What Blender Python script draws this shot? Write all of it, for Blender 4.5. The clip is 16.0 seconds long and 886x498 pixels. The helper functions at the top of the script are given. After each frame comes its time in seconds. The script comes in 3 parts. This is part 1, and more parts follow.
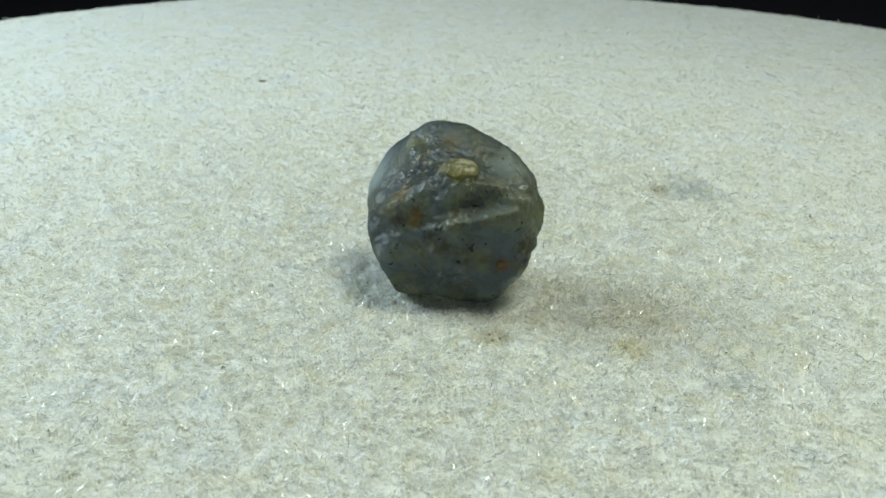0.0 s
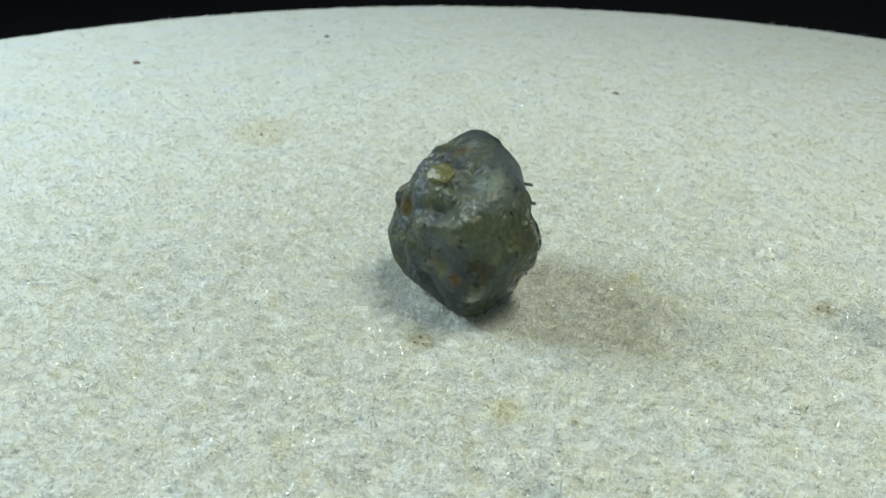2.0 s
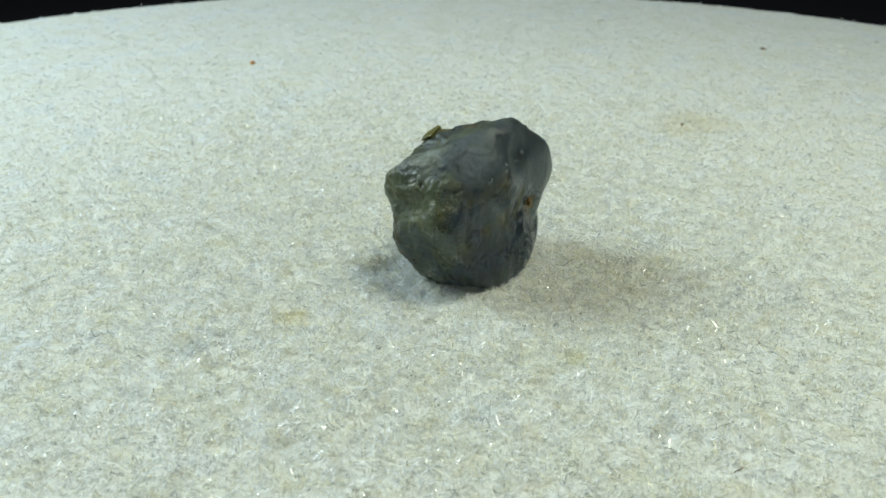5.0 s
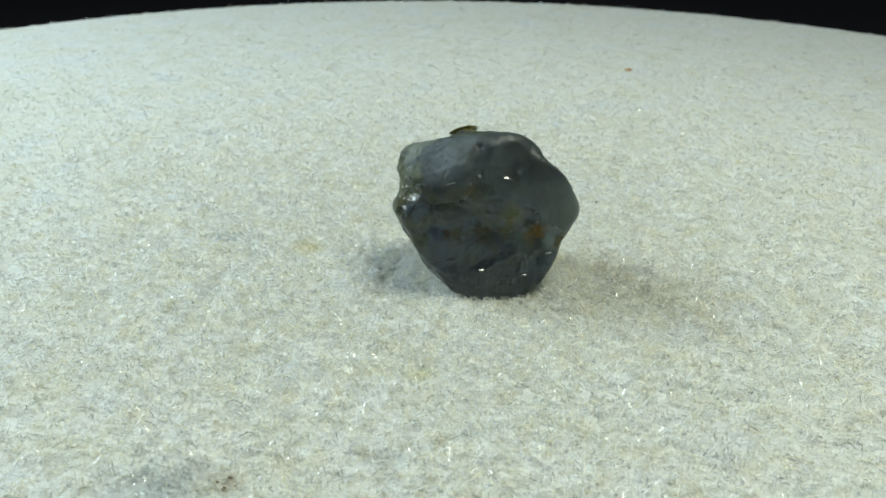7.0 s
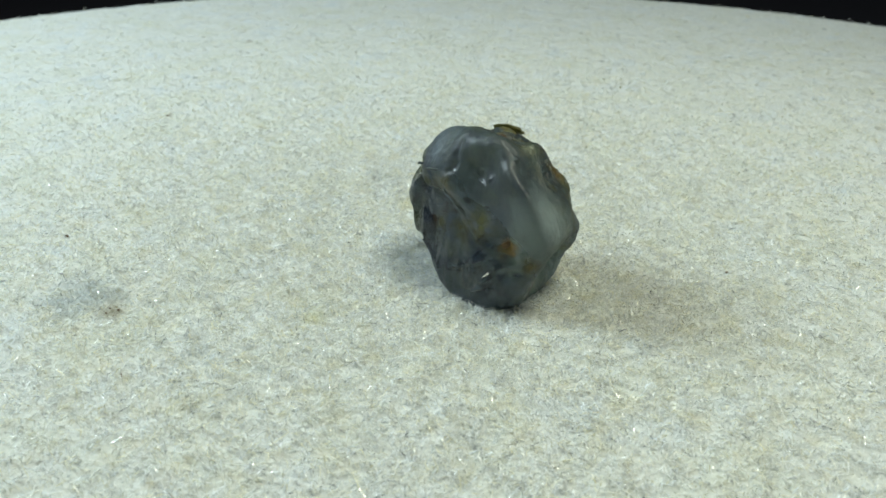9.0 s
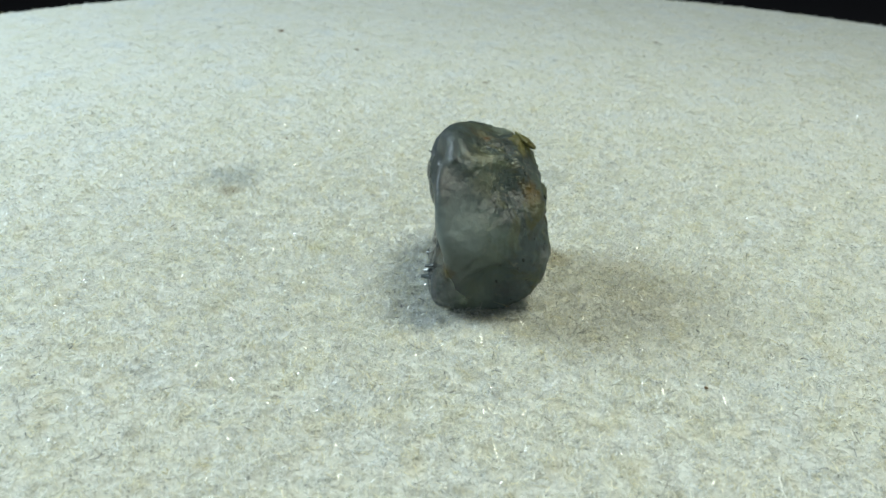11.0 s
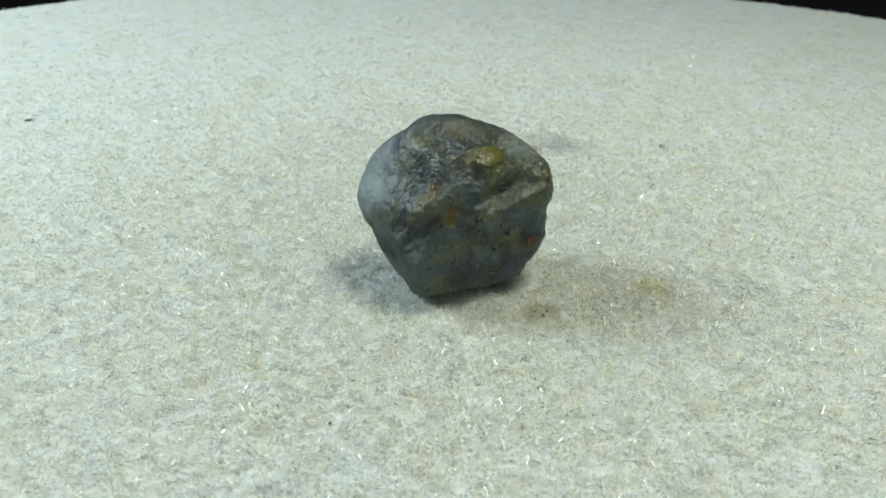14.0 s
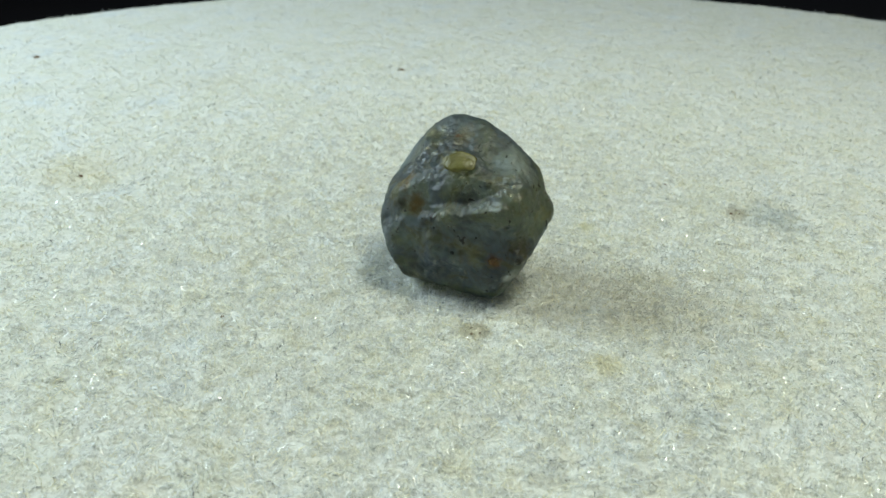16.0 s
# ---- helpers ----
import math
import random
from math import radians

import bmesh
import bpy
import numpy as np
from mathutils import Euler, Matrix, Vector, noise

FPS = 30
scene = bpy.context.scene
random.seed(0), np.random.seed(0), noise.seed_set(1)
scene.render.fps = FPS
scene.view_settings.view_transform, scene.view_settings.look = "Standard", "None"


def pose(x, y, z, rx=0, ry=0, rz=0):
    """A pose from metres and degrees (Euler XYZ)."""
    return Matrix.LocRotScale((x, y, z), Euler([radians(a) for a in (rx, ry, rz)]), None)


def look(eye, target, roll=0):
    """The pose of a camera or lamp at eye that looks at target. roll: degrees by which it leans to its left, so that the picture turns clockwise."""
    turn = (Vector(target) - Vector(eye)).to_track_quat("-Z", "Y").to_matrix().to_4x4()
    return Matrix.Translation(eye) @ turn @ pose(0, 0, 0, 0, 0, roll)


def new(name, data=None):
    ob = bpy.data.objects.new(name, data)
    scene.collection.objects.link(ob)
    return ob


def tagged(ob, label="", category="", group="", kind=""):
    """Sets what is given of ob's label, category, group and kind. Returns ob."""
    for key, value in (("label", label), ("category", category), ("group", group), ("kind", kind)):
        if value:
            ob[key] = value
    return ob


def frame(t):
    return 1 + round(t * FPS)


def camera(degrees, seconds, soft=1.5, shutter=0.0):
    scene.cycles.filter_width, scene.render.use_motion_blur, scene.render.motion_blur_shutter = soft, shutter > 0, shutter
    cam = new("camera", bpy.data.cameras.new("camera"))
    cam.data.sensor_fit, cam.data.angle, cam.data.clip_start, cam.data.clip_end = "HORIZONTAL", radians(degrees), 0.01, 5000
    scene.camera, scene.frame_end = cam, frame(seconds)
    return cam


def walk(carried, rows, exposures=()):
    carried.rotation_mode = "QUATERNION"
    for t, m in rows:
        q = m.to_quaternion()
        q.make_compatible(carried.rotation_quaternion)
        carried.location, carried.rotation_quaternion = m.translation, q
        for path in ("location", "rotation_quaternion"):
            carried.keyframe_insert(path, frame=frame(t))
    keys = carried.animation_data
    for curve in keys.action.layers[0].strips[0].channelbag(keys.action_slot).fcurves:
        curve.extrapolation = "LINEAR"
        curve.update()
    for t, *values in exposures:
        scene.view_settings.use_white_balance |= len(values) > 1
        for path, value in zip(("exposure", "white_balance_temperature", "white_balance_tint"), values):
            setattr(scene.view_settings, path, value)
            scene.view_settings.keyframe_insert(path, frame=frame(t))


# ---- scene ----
from mathutils.bvhtree import BVHTree

# A rough grey-blue gemstone on a felt-covered turntable that spins before a nearly still close-up camera.
EYE = (0.0, -0.04158, 0.024)
cam = camera(56.09, 16.0, soft=1.5)
# seconds, heading, tilt and roll in degrees: the camera stands, and only trembles on its stand
SWAY = [
    (0.0, 2.50, -27.66, 0.37),
    (0.5, 2.79, -26.98, 0.37),
    (1.0, 3.26, -26.81, 0.05),
    (1.5, 3.20, -26.69, 0.20),
    (2.0, 2.87, -26.65, 0.49),
    (2.5, 2.30, -26.85, 1.07),
    (3.0, 2.15, -27.36, 1.24),
    (3.5, 2.21, -27.68, 1.04),
    (4.0, 2.14, -28.07, 0.94),
    (4.2, 2.03, -28.05, 0.94),
    (6.3, 1.70, -27.80, 1.45),
    (6.5, 1.90, -27.84, 1.16),
    (7.0, 1.85, -27.76, 1.32),
    (7.5, 2.23, -28.01, 1.05),
    (8.0, 2.10, -28.45, 1.34),
    (8.5, 2.12, -28.45, 0.97),
    (8.7, 2.16, -28.57, 0.87),
    (10.8, 2.18, -28.67, 0.41),
    (11.0, 2.02, -28.71, 0.54),
    (11.5, 1.92, -28.61, 0.72),
    (12.0, 1.98, -28.67, 0.59),
    (12.5, 2.46, -28.89, 0.25),
    (13.0, 2.69, -28.63, 0.09),
    (13.5, 2.57, -28.45, 0.22),
    (14.0, 2.56, -28.46, 0.13),
    (14.5, 2.36, -28.59, 0.15),
    (15.0, 2.49, -27.92, 0.11),
    (15.5, 2.70, -27.51, 0.12),
    (16.0, 3.10, -27.62, -0.23),
]
walk(cam, [(t, pose(*EYE, 90 + tilt, 0, yaw) @ pose(0, 0, 0, 0, 0, roll)) for t, yaw, tilt, roll in SWAY],
     exposures=[(0.0, 0.0), (16.0, 0.0)])
# a close-up lens, sharp on the stone and soft on the far rim
cam.data.dof.use_dof, cam.data.dof.focus_distance, cam.data.dof.aperture_fstop = True, 0.044, 128.0

# ---- light: a cool lamp low on one side, a warm one high on the other, a dim room ----
world = bpy.data.worlds.new("world")
scene.world = world
world.use_nodes = True
world.node_tree.nodes["Background"].inputs["Color"].default_value = (0.80, 0.92, 1.0, 1)
world.node_tree.nodes["Background"].inputs["Strength"].default_value = 0.09


def area_lamp(name, eye, target, size, watts, colour):
    data = bpy.data.lights.new(name, "AREA")
    data.shape, data.size, data.energy, data.color = "DISK", size, watts, colour
    ob = new(name, data)
    ob.matrix_world = look(eye, target)
    return ob


area_lamp("cool_lamp", (-0.1267, 0.0265, 0.0993), (0, 0.01, 0), 0.070, 0.280, (0.76, 0.94, 1.0))
area_lamp("warm_lamp", (0.0305, -0.0090, 0.0930), (0, 0.01, 0), 0.036, 0.0755, (0.95, 1.0, 0.82))


# ---- materials ----
class Nodes:
    """A material and short ways to add nodes to it."""

    def __init__(self, name):
        self.mat = bpy.data.materials.new(name)
        self.mat.use_nodes = True
        self.tree = self.mat.node_tree
        self.out = self.tree.nodes["Principled BSDF"]
        self.coord = self.tree.nodes.new("ShaderNodeTexCoord").outputs["Object"]

    def node(self, kind, ins=None, **props):
        n = self.tree.nodes.new(kind)
        for key, value in props.items():
            setattr(n, key, value)
        for key, value in (ins or {}).items():
            if hasattr(value, "is_output"):
                self.tree.links.new(value, n.inputs[key])
            else:
                n.inputs[key].default_value = value
        return n

    def noise(self, scale, detail=3.0, rough=0.55, vector=None, distort=0.0):
        return self.node("ShaderNodeTexNoise", {"Vector": vector or self.coord, "Scale": scale, "Detail": detail,
                                                "Roughness": rough, "Distortion": distort}).outputs["Fac"]

    def ramp(self, fac, *stops):
        n = self.node("ShaderNodeValToRGB", {"Fac": fac})
        while len(n.color_ramp.elements) < len(stops):
            n.color_ramp.elements.new(0.5)
        for e, (at, value) in zip(n.color_ramp.elements, stops):
            e.position = at
            e.color = (*value, 1) if isinstance(value, tuple) else (value, value, value, 1)
        return n.outputs["Color"]

    def mix(self, fac, a, b, blend="MIX"):
        n = self.node("ShaderNodeMix", data_type="RGBA", blend_type=blend)
        for key, value in ((0, fac), (6, a), (7, b)):
            if hasattr(value, "is_output"):
                self.tree.links.new(value, n.inputs[key])
            elif isinstance(value, tuple):
                n.inputs[key].default_value = (*value, 1)
            else:
                n.inputs[key].default_value = value
        return n.outputs[2]

    def math(self, op, a, b=0.0, clamp=False):
        n = self.node("ShaderNodeMath", {0: a, 1: b}, operation=op, use_clamp=clamp)
        return n.outputs[0]

    def spot(self, centre, radius, soft=0.5, wander=0.0, scale=1500.0, flat=False):
        """1 inside a blot of the surface round a place, 0 outside, with an uneven rim."""
        v = self.node("ShaderNodeVectorMath", {0: self.coord, 1: centre}, operation="SUBTRACT").outputs[0]
        if flat:
            v = self.node("ShaderNodeVectorMath", {0: v, 1: flat}, operation="MULTIPLY").outputs[0]
        d = self.node("ShaderNodeVectorMath", {0: v}, operation="LENGTH").outputs["Value"]
        d = self.math("DIVIDE", d, radius)
        if wander:
            n = self.math("SUBTRACT", self.noise(scale, 3), 0.5)
            d = self.math("ADD", d, self.math("MULTIPLY", n, wander))
        n = self.node("ShaderNodeMapRange", {"Value": d, "From Min": 1.0 - soft, "From Max": 1.0 + soft * 0.3,
                                             "To Min": 1.0, "To Max": 0.0}, interpolation_type="SMOOTHSTEP")
        return n.outputs[0]

    def bump(self, height, strength, distance, normal=None):
        ins = {"Height": height, "Strength": strength, "Distance": distance}
        if normal:
            ins["Normal"] = normal
        return self.node("ShaderNodeBump", ins).outputs[0]

    def set(self, **values):
        for key, value in values.items():
            key = key.replace("_", " ")
            if hasattr(value, "is_output"):
                self.tree.links.new(value, self.out.inputs[key])
            else:
                self.out.inputs[key].default_value = (*value, 1) if isinstance(value, tuple) and len(value) == 3 and "Radius" not in key else value
        return self.mat


def felt_material():
    """Needled wool felt: cream and grey mottling, shade between the fibres painted dark, a few stains."""
    m = Nodes("wool_felt")
    big = m.ramp(m.noise(220, 3), (0.30, (0.55, 0.56, 0.49)), (0.55, (0.60, 0.61, 0.58)), (0.75, (0.53, 0.57, 0.59)))
    mid = m.ramp(m.noise(1000, 4, 0.6), (0.24, (0.66, 0.68, 0.68)), (0.44, (0.94, 0.94, 0.91)), (0.7, (1.0, 1.0, 0.98)))
    # fine specks darkened in colour, for the shaded gaps between fibres
    fine = m.ramp(m.noise(3600, 3, 0.6), (0.30, (0.22, 0.24, 0.27)), (0.40, (0.88, 0.89, 0.88)), (0.62, (1.0, 1.0, 1.0)))
    col = m.mix(0.45, big, mid, "MULTIPLY")
    col = m.mix(0.7, col, fine, "MULTIPLY")
    # cream blotches
    col = m.mix(m.math("MULTIPLY", m.ramp(m.noise(700, 3), (0.52, 0.0), (0.68, 1.0)), 0.35), col, (0.56, 0.52, 0.40))
    # handling stains: one grey smudge and a few yellowish marks
    for centre, radius, wander, colour, amount in STAINS:
        f = m.spot((centre[0], centre[1], 0), radius, 0.8, wander, 700.0, flat=(1, 1, 0))
        col = m.mix(m.math("MULTIPLY", f, amount * 0.7), col, colour, "MULTIPLY")
    h = m.math("ADD", m.math("MULTIPLY", m.noise(900, 4), 0.6), m.noise(3600, 3))
    return m.set(Base_Color=col, Roughness=0.95, Specular_IOR_Level=0.2, Sheen_Weight=0.25, Sheen_Roughness=0.5,
                 Normal=m.bump(h, 0.5, 0.0002))


# places on the felt in metres, radius, raggedness, colour that multiplies the felt, strength
STAINS = [
    ((0.0156, 0.0144), 0.0026, 1.6, (0.58, 0.62, 0.64), 0.9),
    ((0.0131, 0.0142), 0.0010, 2.6, (0.62, 0.55, 0.40), 0.8),
    ((0.0010, -0.0053), 0.0010, 2.0, (0.62, 0.55, 0.33), 0.8),
    ((0.0082, -0.0058), 0.0012, 1.6, (0.85, 0.78, 0.50), 0.8),
    ((0.0040, 0.0087), 0.0008, 1.2, (0.86, 0.82, 0.52), 0.8),
    ((-0.0335, 0.0044), 0.0042, 2.0, (0.86, 0.79, 0.60), 0.7),
    ((-0.0370, 0.0270), 0.0035, 2.0, (0.86, 0.80, 0.62), 0.5),
    ((0.0130, -0.0087), 0.0012, 2.0, (0.70, 0.73, 0.74), 0.7),
]


def fibre_material():
    m = Nodes("wool_fibre")
    rnd = m.node("ShaderNodeNewGeometry").outputs["Random Per Island"]
    other = m.math("FRACT", m.math("MULTIPLY", rnd, 37.0))
    # the few darkest fibres imitate shaded gaps in the nap
    col = m.ramp(rnd, (0.0, (0.22, 0.23, 0.24)), (0.026, (0.34, 0.35, 0.36)), (0.034, (0.76, 0.77, 0.76)), (0.30, (0.86, 0.87, 0.85)),
                 (0.65, (0.93, 0.94, 0.93)), (0.86, (0.90, 0.86, 0.66)), (0.95, (0.90, 0.94, 0.97)))
    col = m.mix(m.math("MULTIPLY", m.ramp(m.noise(700, 3), (0.50, 0.0), (0.66, 1.0)), 0.32), col, (0.86, 0.83, 0.62))
    for centre, radius, wander, colour, amount in STAINS:
        f = m.spot((centre[0], centre[1], 0), radius, 0.8, wander, 700.0, flat=(1, 1, 0))
        col = m.mix(m.math("MULTIPLY", f, amount * 0.55), col, colour, "MULTIPLY")
    rough = m.ramp(other, (0.55, 0.12), (0.72, 0.35))
    m.set(Base_Color=col, Roughness=rough, Specular_IOR_Level=1.0, IOR=1.62)
    # thin fibres let light through
    through_light = m.node("ShaderNodeBsdfTranslucent", {"Color": col})
    blend = m.node("ShaderNodeMixShader", {0: 0.38, 1: m.out.outputs[0], 2: through_light.outputs[0]})
    m.tree.links.new(blend.outputs[0], m.tree.nodes["Material Output"].inputs["Surface"])
    return m.mat


def gem_material():
    """Waterworn translucent blue-grey corundum: clear in its depth, silky, with frosted flecks painted bright as
    glints, ochre iron stains and dark pits.
    """
    m = Nodes("rough_gemstone")
    side = m.node("ShaderNodeVectorMath", {0: m.coord, 1: (60.0, -300.0, 0.0)}, operation="DOT_PRODUCT").outputs["Value"]
    worn = m.math("ADD", side, m.math("MULTIPLY", m.noise(500, 3), 1.0), True)
    # milky silk inside: slate blue, teal and grey-green
    silk = m.ramp(m.noise(240, 3, 0.5, distort=0.5), (0.30, (0.034, 0.046, 0.060)), (0.46, (0.055, 0.075, 0.086)), (0.58, (0.080, 0.106, 0.100)), (0.74, (0.115, 0.142, 0.122)))
    rear = m.node("ShaderNodeVectorMath", {0: m.coord, 1: (90.0, 400.0, 0.0)}, operation="DOT_PRODUCT").outputs["Value"]
    silk = m.mix(m.math("SUBTRACT", rear, 0.1, True), silk, m.mix(1.0, silk, (0.43, 0.43, 0.70), "MULTIPLY"))
    turned = m.node("ShaderNodeMapping", {"Vector": m.coord, "Rotation": (0.5, 0.7, 0.3), "Scale": (1.0, 1.0, 0.18)}).outputs[0]
    streak = m.noise(1300, 3, 0.6, vector=turned, distort=0.6)
    silk = m.mix(0.85, silk, m.ramp(streak, (0.36, (0.60, 0.63, 0.68)), (0.62, (1.12, 1.12, 1.08))), "MULTIPLY")
    silk = m.mix(0.8, silk, m.ramp(m.noise(800, 4, 0.6), (0.32, (0.58, 0.60, 0.60)), (0.62, (1.08, 1.08, 1.05))), "MULTIPLY")
    green = m.ramp(m.noise(340, 4, 0.6, distort=0.8), (0.46, 0.0), (0.60, 1.0))
    col = m.mix(m.math("MULTIPLY", m.math("MULTIPLY", green, m.math("ADD", worn, 0.2)), 0.8), silk, (0.092, 0.104, 0.040))
    # thin dark olive-brown veins, mostly on the worn side
    seam = m.math("ABSOLUTE", m.math("SUBTRACT", m.noise(430, 4, 0.6, distort=1.4), 0.5))
    seam = m.math("MULTIPLY", m.ramp(seam, (0.0, 1.0), (0.035, 0.0)), m.math("MULTIPLY", worn, 0.6))
    col = m.mix(seam, col, (0.030, 0.027, 0.014))
    ochre = m.ramp(m.noise(520, 5, 0.65, distort=1.0), (0.53, 0.0), (0.62, 1.0))
    ochre = m.math("MULTIPLY", m.math("MULTIPLY", ochre, worn), 0.55)
    col = m.mix(ochre, col, (0.140, 0.132, 0.045))
    dull = m.math("MULTIPLY", ochre, 0.9)
    for centre, radius, wander, colour, amount in MARKS:
        f = m.math("MULTIPLY", m.spot(settled(centre), radius, 0.95, wander, 2400.0), amount)
        col = m.mix(f, col, colour)
        dull = m.math("MAXIMUM", dull, f)
    # small pale frosted flecks on the worn side, their glints put into the colour
    broken = m.math("MAXIMUM", m.spot(settled((-0.0023, -0.0005, 0.0028)), 0.0023, 0.9, 1.2, 700.0), m.math("MULTIPLY", m.ramp(m.noise(450, 2), (0.50, 0.0), (0.6, 1.0)), 0.6))
    broken = m.math("MULTIPLY", broken, worn)
    fleck = m.math("MULTIPLY", m.ramp(m.noise(2600, 4, 0.7), (0.57, 0.0), (0.62, 1.0)), broken)
    fleck = m.math("MULTIPLY", fleck, 0.85)
    col = m.mix(fleck, col, (0.52, 0.50, 0.38))
    pits = m.math("MULTIPLY", m.math("MULTIPLY", m.ramp(m.noise(2300, 2), (0.66, 0.0), (0.71, 1.0)), worn), 0.85)
    col = m.mix(pits, col, (0.020, 0.016, 0.012))
    dull = m.math("MAXIMUM", m.math("MAXIMUM", dull, fleck), pits)
    h = m.math("ADD", m.math("MULTIPLY", m.noise(1100, 5, 0.65), 0.38), m.math("MULTIPLY", m.noise(4200, 3), 0.60))
    h = m.math("ADD", m.math("MULTIPLY", h, m.math("ADD", m.math("MULTIPLY", broken, 1.3), 0.22)), m.math("MULTIPLY", streak, 0.2))
    frost = m.spot(FROSTED, 0.0021, 0.5, 0.5, 900.0)
    fresh = m.node("ShaderNodeVectorMath", {0: m.coord, 1: (120.0, 420.0, -160.0)}, operation="DOT_PRODUCT").outputs["Value"]
    fresh = m.math("SUBTRACT", fresh, m.math("ADD", m.math("MULTIPLY", frost, 0.8), 0.15), True)
    # shell-like chips on the fresh break
    chip = m.node("ShaderNodeTexVoronoi", {"Vector": turned, "Scale": 900.0, "Randomness": 1.0}).outputs["Distance"]
    h = m.math("ADD", h, m.math("MULTIPLY", m.math("MULTIPLY", chip, fresh), 1.3))
    skin = m.bump(h, 0.75, 0.00026)
    rough = m.math("ADD", m.math("MULTIPLY", m.noise(650, 3), 0.20), m.math("SUBTRACT", 0.42, m.math("MULTIPLY", broken, 0.26)))
    rough = m.math("SUBTRACT", rough, m.math("MULTIPLY", fresh, 0.46), True)
    rough = m.math("SUBTRACT", m.math("ADD", rough, m.math("MULTIPLY", frost, 0.2)), m.math("MULTIPLY", fleck, 0.25), True)
    m.set(Base_Color=col, Roughness=rough, IOR=1.6, Specular_IOR_Level=0.12, Subsurface_Weight=0.35,
          Subsurface_Radius=(0.8, 1.0, 1.1), Subsurface_Scale=0.0006, Normal=skin)
    # the clear part, tinted like the silk
    tint = m.mix(0.12, m.mix(1.0, col, (3.5, 3.6, 3.6), "MULTIPLY"), (0.30, 0.40, 0.38))
    tint = m.mix(m.math("MULTIPLY", fresh, 0.8), tint, m.mix(1.0, tint, (0.44, 0.45, 0.74), "MULTIPLY"))
    clear = m.node("ShaderNodeBsdfPrincipled", {"Base Color": tint, "Roughness": rough, "IOR": 1.6, "Transmission Weight": 1.0, "Specular IOR Level": 0.22, "Normal": skin})
    share = m.math("SUBTRACT", 0.64, m.math("MULTIPLY", m.math("MAXIMUM", dull, m.math("MULTIPLY", frost, 0.6)), 0.60), True)
    blend = m.node("ShaderNodeMixShader", {0: share, 1: m.out.outputs[0], 2: clear.outputs[0]})
    m.tree.links.new(blend.outputs[0], m.tree.nodes["Material Output"].inputs["Surface"])
    return m.mat


# the frosted flat on the chipped side, and stains, pits and a painted glint, in the stone's own space
FROSTED = (0.0027, 0.0012, 0.0030)
WORN_MARKS = [
    ((0.0006, -0.0027, 0.0034), 0.00075, 0.9, (0.22, 0.2, 0.045), 0.80),
    ((0.0028, -0.0035, -0.0016), 0.00045, 1.6, (0.17, 0.065, 0.015), 0.85),
    ((0.0035, -0.0037, 0.0006), 0.00028, 1.2, (0.02, 0.016, 0.012), 0.85),
    ((0.0041, -0.0029, -0.0006), 0.00045, 1.6, (0.04, 0.026, 0.012), 0.85),
    ((0.0040, -0.0030, -0.0016), 0.00030, 1.0, (0.03, 0.02, 0.012), 0.80),
    ((0.0041, -0.0028, -0.0006), 0.00100, 2.8, (0.06, 0.042, 0.012), 0.90),
    ((-0.0019, -0.0030, 0.0006), 0.00055, 1.6, (0.13, 0.08, 0.02), 0.85),
    ((0.0013, -0.0037, -0.0013), 0.00090, 2.2, (0.17, 0.155, 0.075), 0.70),
    ((0.0033, -0.0015, 0.0033), 0.00120, 2.4, (0.15, 0.15, 0.08), 0.60),
    ((-0.0001, -0.0002, 0.0040), 0.00090, 2.2, (0.14, 0.12, 0.06), 0.60),
    ((-0.0014, -0.0014, 0.0035), 0.00028, 0.6, (0.02, 0.02, 0.025), 0.90),
    ((0.0036, -0.0014, 0.0029), 0.00110, 1.6, (0.2, 0.22, 0.19), 0.60),
    # a bright glint low on the stone, painted as a near-white spot
    ((0.0036, -0.0030, -0.0027), 0.00045, 1.2, (0.62, 0.62, 0.52), 0.85),
    ((-0.0004, -0.0004, 0.0040), 0.00030, 1.0, (0.1, 0.05, 0.02), 0.80),
]
CHIPPED_MARKS = [
    ((-0.0025, 0.0021, -0.0009), 0.00055, 1.5, (0.19, 0.1, 0.01), 0.90),
    ((-0.0009, 0.0023, 0.0002), 0.00070, 3.0, (0.11, 0.095, 0.02), 0.35),
    ((0.0022, 0.0019, 0.0012), 0.00090, 3.2, (0.075, 0.06, 0.015), 0.45),
    ((0.0003, 0.0021, -0.0011), 0.00100, 3.2, (0.08, 0.07, 0.02), 0.35),
    ((0.0025, 0.0017, -0.0009), 0.00040, 2.4, (0.03, 0.015, 0.01), 0.80),
    ((0.0025, 0.0013, 0.0031), 0.00150, 1.0, (0.13, 0.155, 0.17), 0.75),
]
BLUE_MARKS = [
    ((-0.0022, 0.0003, 0.0038), 0.00070, 3.4, (0.30, 0.29, 0.19), 0.40),
    ((-0.0031, 0.0001, 0.0026), 0.00090, 3.4, (0.28, 0.27, 0.18), 0.35),
    ((-0.0026, -0.0023, 0.0019), 0.00075, 2.0, (0.12, 0.075, 0.015), 0.80),
    ((-0.0027, -0.0030, 0.0006), 0.00050, 1.4, (0.035, 0.025, 0.015), 0.80),
    ((-0.0045, 0.0017, 0.0010), 0.00210, 1.2, (0.26, 0.31, 0.31), 0.70),
    ((-0.0038, 0.0021, -0.0016), 0.00060, 1.2, (0.12, 0.09, 0.02), 0.85),
    ((-0.0038, -0.0029, -0.0013), 0.00060, 1.6, (0.26, 0.28, 0.28), 0.60),
    ((0.0001, -0.0023, 0.0034), 0.00080, 2.0, (0.2, 0.17, 0.05), 0.70),
]
